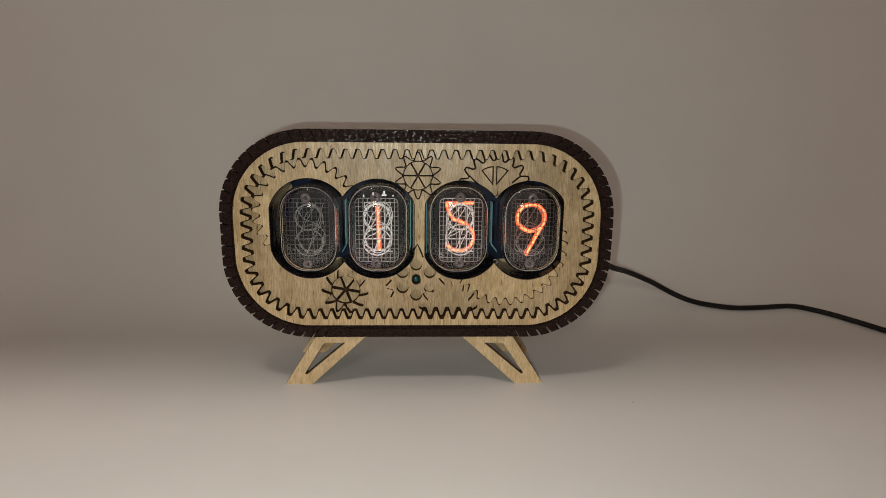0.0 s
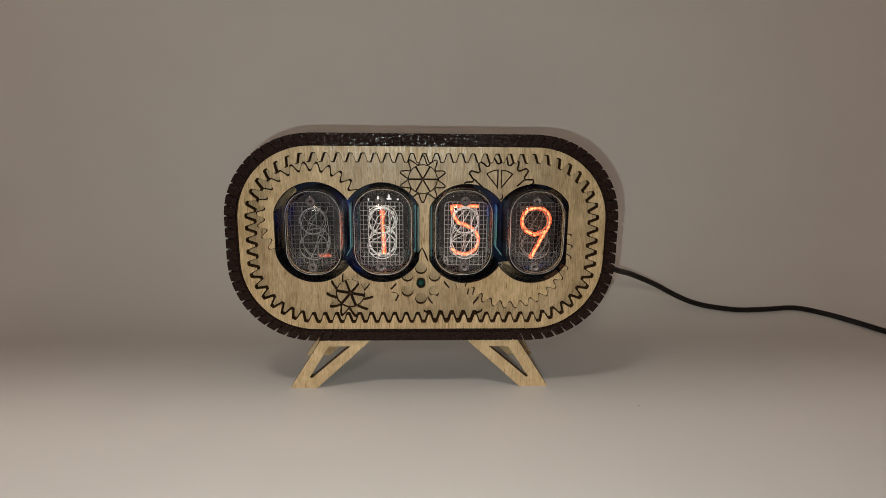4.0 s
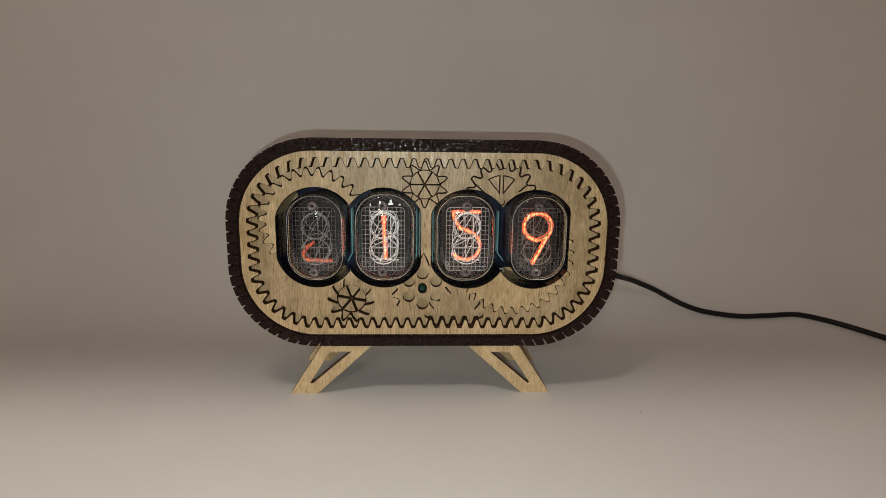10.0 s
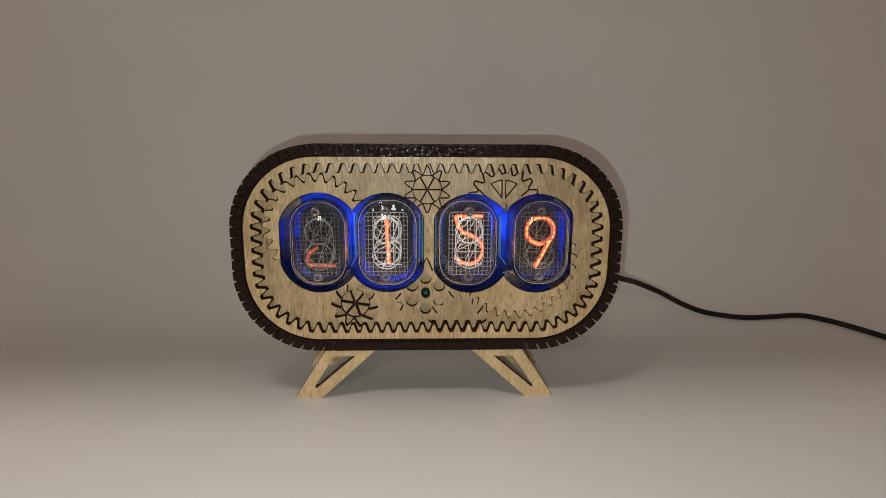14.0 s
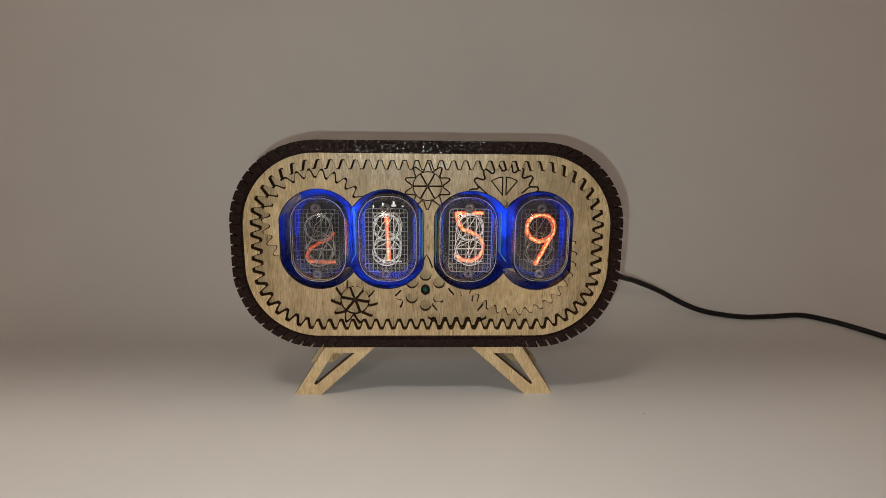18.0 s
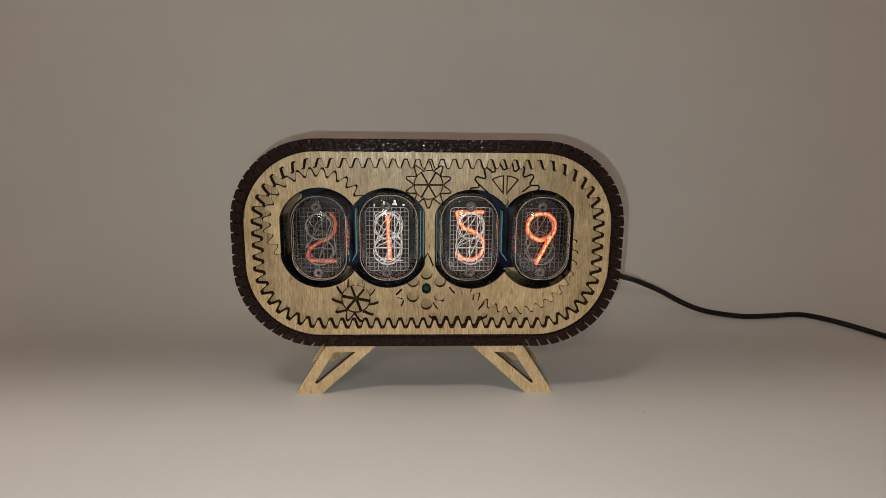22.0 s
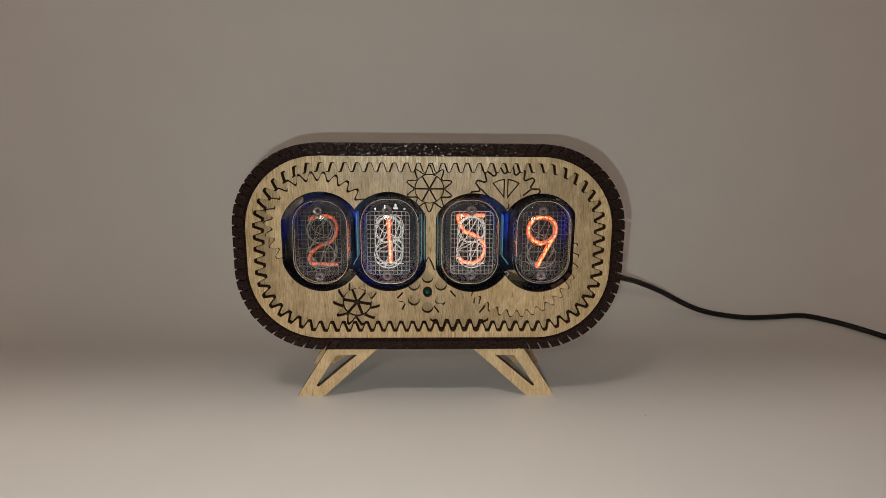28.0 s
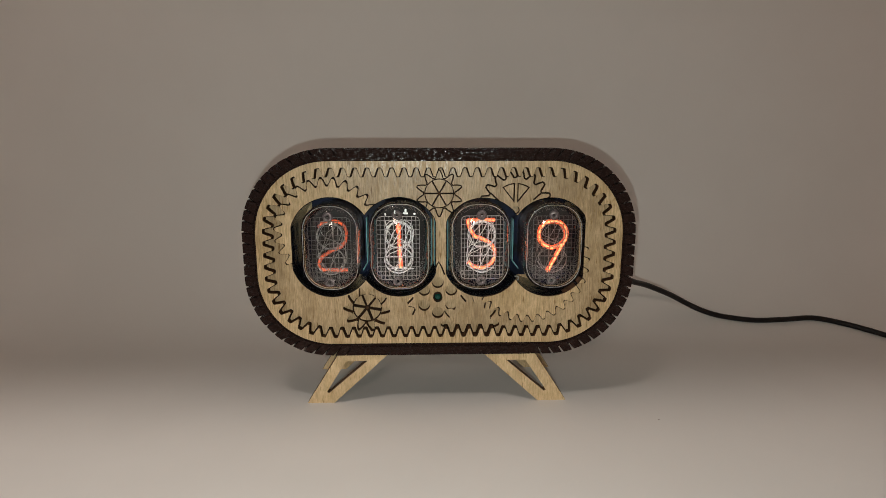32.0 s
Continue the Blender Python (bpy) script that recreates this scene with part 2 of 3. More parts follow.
def prism_data(loops, y0, y1, side=1):
    """A plate from y0 to y1 with the outer loop and its holes; its cut edges take the material slot `side`."""
    verts, faces, slots = [], [], []
    flat = [[Vector((x, z, 0)) for x, z in lp] for lp in loops]
    tris = tessellate_polygon(flat)
    total = sum(len(lp) for lp in loops)
    for y in (y0, y1):
        for lp in loops:
            verts += [(x * MM, y * MM, z * MM) for x, z in lp]
    for a, b, c in tris:
        pa, pb, pc = (verts[i] for i in (a, b, c))
        up = (pb[0] - pa[0]) * (pc[2] - pa[2]) - (pb[2] - pa[2]) * (pc[0] - pa[0])
        tri = (a, b, c) if up > 0 else (a, c, b)
        faces.append(tri)
        slots.append(0)
        faces.append(tuple(i + total for i in reversed(tri)))
        slots.append(0)
    start = 0
    for k, lp in enumerate(loops):
        n = len(lp)
        area = sum(lp[i][0] * lp[(i + 1) % n][1] - lp[(i + 1) % n][0] * lp[i][1] for i in range(n))
        for i in range(n):
            a, b = start + i, start + (i + 1) % n
            quad = (a, a + total, b + total, b)
            if (area > 0) != (k == 0):
                quad = tuple(reversed(quad))
            faces.append(quad)
            slots.append(side)
        start += n
    return verts, faces, slots


def prism_mesh(name, loops, y0, y1, side=1):
    verts, faces, slots = prism_data(loops, y0, y1, side)
    mesh = bpy.data.meshes.new(name)
    mesh.from_pydata(verts, [], faces)
    for p, s in zip(mesh.polygons, slots):
        p.material_index = s
    mesh.update()
    return mesh


def prism(name, loops, y0, y1, mats, parent, label="", side=1):
    return link(name, prism_mesh(name, loops, y0, y1, side), mats, parent, label)


def carved(name, loops, y0, y1, cutters, mats, parent, label="", within=None):
    """A plate with cutter outlines taken out of it."""
    ob = link(name, prism_mesh(name, loops, y0, y1), mats)
    tools = []
    for c in cutters + ([within] if within else []):
        tool = link("cutter", prism_mesh("cutter", [c], y0 - 1.7, y1 + 1.7, 1), mats)
        for p in tool.data.polygons:
            p.material_index = 1
        mod = ob.modifiers.new("cut", "BOOLEAN")
        mod.operation, mod.solver, mod.object = "INTERSECT" if c is within else "DIFFERENCE", "EXACT", tool
        tools.append(tool)
    done = bpy.data.meshes.new_from_object(ob.evaluated_get(bpy.context.evaluated_depsgraph_get()))
    for o in (ob, *tools):
        old = o.data
        bpy.data.objects.remove(o)
        bpy.data.meshes.remove(old)
    done.name = name
    ob = new(name, done)
    ob.parent = parent
    if label:
        tagged(ob, label)
    return ob


def rounded(cx, cz, hw, hh, r, n=12):
    """A rectangle with round corners, anticlockwise from the right side."""
    pts = []
    for ax, az, a0 in ((hw - r, hh - r, 0), (r - hw, hh - r, 90), (r - hw, r - hh, 180), (hw - r, r - hh, 270)):
        for i in range(n + 1):
            a = radians(a0 + 90 * i / n)
            pts.append((cx + ax + r * math.cos(a), cz + az + r * math.sin(a)))
    return pts


def along(loop, closed=True):
    """Points and unit normals (to the right of travel) of a polyline."""
    n = len(loop)
    out = []
    for i, p in enumerate(loop):
        a = loop[i - 1] if (closed or i) else p
        b = loop[(i + 1) % n] if (closed or i < n - 1) else p
        d = math.hypot(b[0] - a[0], b[1] - a[1]) or 1.0
        out.append((p, ((b[1] - a[1]) / d, -(b[0] - a[0]) / d)))
    return out


def offset(loop, d):
    return [(p[0] + n[0] * d, p[1] + n[1] * d) for p, n in along(loop)]


def resample(loop, count):
    pts = loop + [loop[0]]
    ends = [0.0]
    for a, b in zip(pts, pts[1:]):
        ends.append(ends[-1] + math.hypot(b[0] - a[0], b[1] - a[1]))
    out, k = [], 0
    for i in range(count):
        s = ends[-1] * i / count
        while ends[k + 1] < s:
            k += 1
        f = (s - ends[k]) / max(ends[k + 1] - ends[k], 1e-9)
        out.append((pts[k][0] + f * (pts[k + 1][0] - pts[k][0]), pts[k][1] + f * (pts[k + 1][1] - pts[k][1])))
    return out


def tooth(u, sharp=2.0):
    """A tooth's profile over one pitch, from -1 to 1."""
    slope = math.asin(0.97 * math.sin(2 * PI * u)) / math.asin(0.97)
    return max(-1.0, min(1.0, slope * sharp))


def toothed(loop, count, height, per=12, start=0.0, sharp=2.0):
    pts = resample(loop, count * per)
    return [(p[0] + n[0] * height * tooth(i / per + start, sharp), p[1] + n[1] * height * tooth(i / per + start, sharp))
            for i, (p, n) in enumerate(along(pts))]


def ring_of(cx, cz, r, n=48):
    return [(cx + r * math.cos(2 * PI * i / n), cz + r * math.sin(2 * PI * i / n)) for i in range(n)]


def gear_outline(cx, cz, root, tip, count, turn=0.0, per=12, sharp=1.5):
    mid, amp = (root + tip) / 2, (tip - root) / 2
    pts = []
    for i in range(count * per):
        a = 2 * PI * i / (count * per) + radians(turn)
        r = mid + amp * tooth(i / per + 0.25, sharp)
        pts.append((cx + r * math.cos(a), cz + r * math.sin(a)))
    return pts


def wedge(cx, cz, r, a0, a1, inset, n=8):
    """A pie slice, pulled in from its two straight sides by inset."""
    mid = radians((a0 + a1) / 2)
    half = radians((a1 - a0) / 2)
    tip = inset / math.sin(half)
    pts = [(cx + tip * math.cos(mid), cz + tip * math.sin(mid))]
    shrink = math.asin(min(0.95, inset / r))
    for i in range(n + 1):
        a = mid - half + shrink + (2 * half - 2 * shrink) * i / n
        pts.append((cx + r * math.cos(a), cz + r * math.sin(a)))
    return pts


def slot(line, width):
    """A narrow closed outline round an open line."""
    out = along(line, False)
    h = width / 2
    return [(p[0] + n[0] * h, p[1] + n[1] * h) for p, n in out] + [(p[0] - n[0] * h, p[1] - n[1] * h) for p, n in reversed(out)]


def toothed_arc(cx, cz, r, a0, a1, pitch, height, per=8):
    length = abs(radians(a1 - a0)) * r
    n = max(8, int(length / pitch * per))
    pts = []
    for i in range(n + 1):
        a = radians(a0 + (a1 - a0) * i / n)
        rr = r + height * tooth(i / per, 1.6)
        pts.append((cx + rr * math.cos(a), cz + rr * math.sin(a)))
    return pts


def tube_between(bm, line, radius, sides=6, closed=False):
    """Sweeps a round wire along points in metres."""
    pts = [Vector(p) for p in line]
    n = len(pts)
    rings = []
    for i, p in enumerate(pts):
        a = pts[i - 1] if (closed or i) else p
        b = pts[(i + 1) % n] if (closed or i < n - 1) else p
        t = (b - a).normalized()
        u = t.cross(Vector((0, 1, 0)))
        if u.length < 0.05:
            u = t.cross(Vector((1, 0, 0)))
        u.normalize()
        v = t.cross(u)
        rings.append([bm.verts.new(p + (u * math.cos(2 * PI * k / sides) + v * math.sin(2 * PI * k / sides)) * radius) for k in range(sides)])
    for i in range(n if closed else n - 1):
        r0, r1 = rings[i], rings[(i + 1) % n]
        for k in range(sides):
            bm.faces.new((r0[k], r0[(k + 1) % sides], r1[(k + 1) % sides], r1[k]))
    if not closed:
        bm.faces.new(list(reversed(rings[0])))
        bm.faces.new(rings[-1])


def box(bm, x0, x1, y0, y1, z0, z1):
    c = [bm.verts.new((x * MM, y * MM, z * MM)) for y in (y0, y1) for x, z in ((x0, z0), (x1, z0), (x1, z1), (x0, z1))]
    return [bm.faces.new([c[i] for i in f]) for f in ((0, 1, 2, 3), (7, 6, 5, 4), (0, 4, 5, 1), (1, 5, 6, 2), (2, 6, 7, 3), (3, 7, 4, 0))]


# ---- the place: a paper sweep, with unseen slabs added to steer the light ----
def sweep():
    """One sheet: flat table, a round bend, then upright."""
    line = [(-96, 0), (-60, 0), (20, 0), (45, 0)]
    line += [(45 + 60 * math.sin(radians(a)), 60 - 60 * math.cos(radians(a))) for a in range(5, 90, 5)]
    line += [(105, 60), (105, 140), (105, 640)]
    bm = bmesh.new()
    rows = []
    for y, z in line:
        rows.append([bm.verts.new((x * MM, y * MM, z * MM)) for x in (-420, -200, 0, 200, 420)])
    for a, b in zip(rows, rows[1:]):
        for k in range(4):
            bm.faces.new((a[k], a[k + 1], b[k + 1], b[k]))
    low = []
    for y, z in line:
        low.append([bm.verts.new((x * MM, (y + (4 if z > 55 else 0)) * MM, (z - 4) * MM)) for x in (-420, 420)])
    for a, b in zip(low, low[1:]):
        bm.faces.new((a[0], b[0], b[1], a[1]))
    ob = part("backdrop", bm, PAPER, None, "seamless off-white paper sweep, flat in front and curved up behind", True)
    tagged(ob, category="backdrop", kind="structure")


def slab(name, label, x0, x1, y0, y1, z0, z1, mat):
    bm = bmesh.new()
    box(bm, x0, x1, y0, y1, z0, z1)
    ob = part(name, bm, mat, None, label)
    tagged(ob, category=name.split("_")[0], kind="structure")


sweep()
# Dark table out of view, added so the glass fronts mirror something dark.
slab("table", "unseen dark table added under the paper to darken glass reflections", -440, 440, -900, 130, -30, -4.2, TABLE)
# Two walls out of view, added to throw warm light on the paper's sides.
slab("wall_left", "unseen pinkish wall added to bounce warm light", -275, -255, -65, 130, -10, 200, BOUNCE)
slab("wall_right", "unseen pinkish wall added to bounce warm light", 255, 275, -65, 130, -10, 200, BOUNCE)
# Roof out of view, added so its edge cuts the panel's light short.
slab("ceiling", "unseen pale roof added to cut off the panel light", -275, 275, -65, 130, 200, 206, BOUNCE)
# Unseen dark enclosure, added to close the scene and keep glass reflections low.
slab("wall_room_left", "unseen dark wall added to close the scene", -440, -425, -900, 130, -10, 640, DUSK)
slab("wall_room_right", "unseen dark wall added to close the scene", 425, 440, -900, 130, -10, 640, DUSK)
slab("ceiling_room", "unseen dark lid added to close the scene", -440, 440, -900, 130, 640, 655, DUSK)
slab("wall_front", "unseen dark end wall added to close the scene", -440, 440, -920, -902, -10, 640, DUSK)

# ---- the clock ----
clock = new("nixie_clock")
tagged(clock, "wooden desk clock with four glowing number tubes and splayed legs", "clock")
CX, CZ = 1.1, 51.25
TUBES = [(-34.0, 53.7), (-12.3, 53.7), (14.9, 53.4), (36.7, 53.4)]
HOLE_R, HOLE_H = 12.0, 16.4
PLATE, GEAR, DEEP = 2.0, 3.5, 5.7  # depths of the plate, of the gears let into it, and of the dark backing


def deeper(loop, d):
    """The outline that stands in line with the given one, d further from the eye."""
    k = 1 + d / 184
    return [(k * (x + 1) - 1, 89 + k * (z - 89)) for x, z in loop]


def hole(i, grow=0.0):
    """A tube opening: round ends, and sides cut straight."""
    x, z = TUBES[i]
    r, h = HOLE_R + 1.2 + grow, HOLE_R + grow
    left, right = x - h - (0.7 if i == 0 else 0.0), x + h - (0.7 if i == 3 else 0.0)
    return [(min(max(px, left), right), pz) for px, pz in rounded(x, z, r, HOLE_H + grow, r - 0.01, 16)]


def build_rim():
    """Dark tyre round the face: a smooth base and separate tread blocks on the bends and ends."""
    face = rounded(CX, CZ, 59.15, 30.1, 23.6, 24)
    base = rounded(CX, CZ, 61.1, 32.05, 25.5, 24)
    rim = prism("tyre_rim", [base, face], 0.25, 7.5, [RUBBER, RUBBER], clock, "dark brown-black painted rim like a tyre")
    outer = rounded(CX, CZ, 63.2, 34.0, 27.4, 24)
    n = 94
    inner_pts, outer_pts = resample(offset(outer, -3.5), n * 20), resample(outer, n * 20)
    for k in range(n):
        mid = outer_pts[k * 20 + 10]
        if abs(mid[0] - CX) < 29.5:
            continue
        wide = 0.0 if abs(mid[0] - CX) < 36 else 1.0
        o = [outer_pts[(k * 20 + j) % (n * 20)] for j in ((2, 6, 10, 14, 18) if wide else (1, 5, 10, 15, 19))]
        q = [inner_pts[(k * 20 + j) % (n * 20)] for j in (1, 5, 10, 15, 19)]
        jit = random.uniform(-0.12, 0.12)
        prism("tread_block", [o + q[::-1]], -0.5 + jit, 7.3 + jit, [RUBBER, RUBBER], rim)
    for sign, z in ((1, CZ + 34.0), (-1, CZ - 34.0)):
        strip = [(CX - 29.9, z - sign * 2.9), (CX + 29.9, z - sign * 2.9), (CX + 29.9, z), (CX - 29.9, z)]
        prism("tread_rail", [strip if sign > 0 else strip[::-1]], -0.5, 7.3, [RUBBER, RUBBER], rim)


def build_face():
    mid = rounded(1.15, 51.3, 55.35, 26.4, 19.7, 24)
    wave = toothed(mid, 76, 1.4, 16, 0.0, 1.75)
    face = rounded(CX, CZ, 59.1, 30.05, 23.55, 24)
    prism("face_ring", [face, offset(wave, 0.25)], 0.0, 5.5, [BIRCH, BURNT], clock, "pale birch outer ring with teeth cut along its inner edge")
    plate = offset(wave, -0.17)
    holes = [hole(i) for i in range(4)]
    low_holes = [deeper(h, PLATE) for h in holes]
    cut, sunk = [], []
    top, low, half, hub = (0.75, 71.1), (-23.2, 32.9), (25.2, 65.7), (0.23, 36.87)

    def at(loop):
        return deeper(loop, PLATE)

    # two gears of ten teeth with six loose segments each
    gears = [(gear_outline(*top, 5.15, 7.55, 10, 90, 12, 1.3), top, 4.75, 0, (0.26,) * 6),
             (gear_outline(*low, 4.95, 7.75, 10, 68, 12, 1.2), low, 4.85, -10, (0.56, 0.34, 0.36, 0.56, 0.42, 0.48))]
    cut += [at(g[0]) for g in gears]
    # hub with six discs
    discs = [ring_of(hub[0] + 5.15 * math.cos(radians(90 + 60 * k)), hub[1] + 5.15 * math.sin(radians(90 + 60 * k)), 1.95, 20) for k in range(6)]
    cut += [at(d) for d in discs]
    cut.append(at(ring_of(*hub, 1.55, 20)))
    # short cuts round the hub where its teeth end
    for line, width in (([(-9.7, 34.9), (-8.2, 36.5), (-7.9, 37.0)], 0.6), ([(-9.5, 34.0), (-7.6, 33.6), (-7.3, 32.9)], 0.25), ([(-7.2, 33.0), (-8.1, 31.0)], 0.55),
                        ([(7.8, 37.6), (8.6, 36.5), (10.0, 35.0), (9.8, 34.2)], 0.55), ([(7.7, 34.2), (8.0, 33.0), (8.4, 31.5)], 0.55),
                        ([(-1.6, 44.5), (-0.2, 47.6), (0.55, 48.9), (1.3, 47.6), (2.5, 44.6)], 0.5)):
        cut.append(at(slot(line, width)))
    # a wheel let in below the plate, half hidden by the ring
    wheel = gear_outline(10.9, 27.6, 7.2, 9.7, 12, 90, 12, 1.4)
    cut.append(at(wheel))
    sunk.append(wheel)
    # half wheel over the small pivot
    cut.append(at(slot(toothed_arc(half[0], half[1] + 1.2, 10.4, 14, 166, 3.75, 1.15), 0.55)))
    inserts = []
    for a0, a1 in ((51, 90), (90, 129)):
        cut.append(at(wedge(half[0], half[1] + 1.2, 7.5, a0, a1, 0.40)))
        inserts.append(wedge(half[0], half[1] + 1.2, 7.1, a0, a1, 0.78))
    cut.append(at(slot([(half[0] - 8.2, half[1] + 5.6), (half[0] - 3.2, half[1] + 0.9)], 0.5)))
    cut.append(at(slot([(half[0] + 8.0, half[1] + 5.4), (half[0] + 5.6, half[1] + 3.4)], 0.5)))
    pivot = ring_of(*half, 1.3, 16)
    cut.append(at(pivot))
    # two large wheels, level with the ring, of which one half shows
    large = []
    for y, cx, cz, root, tip, count, gap, z0, z1 in ((1.2, -35.0, 58.6, 14.7, 17.15, 27, 0.62, 47.6, 90), (1.3, 30.1, 47.9, 17.6, 19.8, 33, 0.6, 10, 55.2)):
        large.append((y, gear_outline(cx, cz, root, tip, count, 3, 12, 1.6), [(-70, z0), (70, z0), (70, z1), (-70, z1)]))
        ring = [(p, z0 < p[1] < z1) for p in gear_outline(cx, cz, root + gap, tip + gap, count, 3, 12, 1.4)]
        first = next(k for k in range(len(ring)) if ring[k][1] and not ring[k - 1][1])
        cut.append([p for p, inside in ring[first:] + ring[:first] if inside])
    plate_ob = carved("gear_plate", [plate], PLATE, 5.5, low_holes + cut, [BIRCH_B, BURNT], clock, "pale birch inner plate cut with gear outlines and four tube openings")
    inside = [(1.2 + (x - 1.2) * 0.999, 51.5 + (z - 51.5) * 0.998) for x, z in plate]
    for outline in sunk:
        carved("lower_wheel", [deeper(offset(outline, -0.22), PLATE)], GEAR, 5.45, [deeper(h, GEAR) for h in holes], [BIRCH_B, EDGE], plate_ob, "birch wheel let in slightly below the plate", inside)
    for outline, (gx, gz), r, turn, gaps in gears:
        y = PLATE + (0.35 if gz > 60 else 2.1)
        carved("gear", [at(offset(outline, -0.42 if gz > 60 else -0.25))], y, 5.45, low_holes + [at(ring_of(gx, gz, r, 32))], [BIRCH_B, BURNT], plate_ob, "small birch gear let into the plate")
        for k in range(6):
            a, b = turn + 60 * k, turn + 60 * k + 60
            trim = (gaps[k] + gaps[(k + 1) % 6]) / 2
            shift = radians((gaps[(k + 1) % 6] - gaps[k]) / r * 20)
            s = wedge(gx, gz, r - 0.34, a - math.degrees(shift), b - math.degrees(shift), trim)
            prism("gear_segment", [at(s)], y + (0.0 if gz > 60 else 0.6), 5.4, [BIRCH_B, BURNT], plate_ob)
        prism("gear_pin", [at(ring_of(gx, gz, 0.5, 12))], y + 0.1, 5.4, [BURNT, BURNT], plate_ob)
    for s in inserts:
        prism("gear_segment", [at(s)], PLATE + 0.3, 5.4, [BIRCH_B, BURNT], plate_ob)
    for d in discs + [pivot]:
        carved("gear_disc", [at(offset(d, -0.08))], PLATE + 2.0, 5.4, [deeper(hole(i, 0.1), PLATE) for i in (1, 2, 3)], [BIRCH_B, BURNT], plate_ob)
    for y, outline, keep in large:
        carved("large_wheel", [outline], y, 5.45, [deeper(h, y) for h in holes], [BIRCH, BURNT], clock, "large birch wheel standing proud of the plate round the tubes", keep)
    # black sleeves inside the openings
    for i in range(4):
        others = [deeper(hole(k, -0.1), PLATE) for k in range(4) if k != i]
        carved("well_sleeve", [deeper(hole(i, -0.04), PLATE), deeper(hole(i, -0.24), PLATE)], PLATE + 0.25, DEEP - 0.02, others, [WELL, WELL], clock, "black sleeve lining the tube opening")
    # dark backing with the same openings, deep enough to make wells of them
    back = rounded(CX, CZ, 58.6, 29.6, 23.0, 20)
    carved("backing_plate", [back], DEEP, 28.7, [deeper(hole(i, -0.05), DEEP) for i in range(4)], [SHADE, WELL], clock, "black lacquered backing plate with deep tube wells")


def build_body():
    outer = rounded(CX, CZ, 58.4, 29.4, 22.8, 20)
    inner = rounded(CX, CZ, 56.0, 27.0, 20.4, 20)
    prism("case_side", [outer, inner], 28.75, 29.0, [EDGE, EDGE], clock, "browned plywood case side")
    prism("case_back", [rounded(CX, CZ, 59.5, 30.5, 23.6, 20)], 29.05, 32.0, [BIRCH, EDGE], clock, "birch plywood back panel")


def build_legs():
    left = [(-33.2, 17.2), (-44.0, 0.0), (-34.9, 0.0), (-16.5, 17.2)]
    cut_l = [(-30.6, 14.9), (-37.4, 3.9), (-36.6, 3.6), (-23.4, 15.0)]
    right = [(32.9, 17.2), (15.6, 17.2), (34.3, 0.0), (44.0, 0.0)]
    cut_r = [(29.8, 14.8), (23.3, 14.8), (36.4, 3.5), (37.1, 3.8)]
    for outline, opening in ((left, cut_l), (right, cut_r)):
        for y in (0.2, 28.6):
            prism("leg", [outline, opening], y, y + 3.0, [LEG_WOOD, EDGE], clock, "splayed birch leg with a triangular cut-out, browned edges")


# number strokes in a box 9 wide and 16.6 high, centred
def arc(cx, cz, rx, rz, a0, a1, n=18):
    return [(cx + rx * math.cos(radians(a0 + (a1 - a0) * i / n)), cz + rz * math.sin(radians(a0 + (a1 - a0) * i / n))) for i in range(n + 1)]


DIGITS = {
    "0": [arc(0, 0, 4.5, 8.3, 0, 360, 36)],
    "1": [[(-0.3, 6.5), (0.3, -8.3)]],
    "2": [[(-4.5, 6.2), (-3.3, 7.5), (-1.3, 8.2), (1.0, 8.2), (2.9, 7.6), (4.2, 6.3), (4.8, 4.2), (4.4, 1.8), (2.7, -0.2), (0.7, -1.3), (-1.3, -2.1), (-2.9, -3.0), (-4.1, -4.2), (-4.7, -5.8), (-4.4, -7.4), (-3.3, -8.1), (4.7, -8.1)]],
    "3": [arc(0, 4.2, 4.0, 4.0, 160, -80, 16), arc(0, -4.0, 4.5, 4.3, 80, -160, 16)],
    "4": [[(2.2, -8.2), (2.2, 8.2), (-4.4, -3.2), (4.4, -3.2)]],
    "5": [[(4.5, 8.3), (-4.4, 8.3), (-4.2, 6.9), (-3.5, 4.8), (-2.1, 3.0), (0.75, 1.9), (3.1, 0.6), (4.6, -1.6), (4.5, -4.1), (3.2, -6.5), (0.75, -7.8), (-2.3, -7.3), (-4.2, -5.6)]],
    "6": [arc(0, -3.8, 4.5, 4.5, 0, 360, 24), [(-4.3, -2.6), (-2.0, 4.0), (2.0, 8.3)]],
    "7": [[(-4.2, 8.2), (4.3, 8.2), (-1.4, -8.2)]],
    "8": [arc(0, 4.2, 4.0, 4.1, 0, 360, 24), arc(0, -4.1, 4.6, 4.3, 0, 360, 24)],
    "9": [arc(0, 4.0, 4.5, 4.3, -40, 320, 28), [(3.4, 1.1), (2.6, -0.6), (-1.4, -8.4)]],
}


def stroke(line, x, z, y):
    """A number stroke as points in metres, with long straights divided."""
    out = []
    for a, b in zip(line, line[1:]):
        n = max(1, int(math.hypot(b[0] - a[0], b[1] - a[1]) / 1.2))
        for i in range(n):
            out.append(((x + a[0] + (b[0] - a[0]) * i / n) * MM, y * MM, (z + a[1] + (b[1] - a[1]) * i / n) * MM))
    out.append(((x + line[-1][0]) * MM, y * MM, (z + line[-1][1]) * MM))
    return out


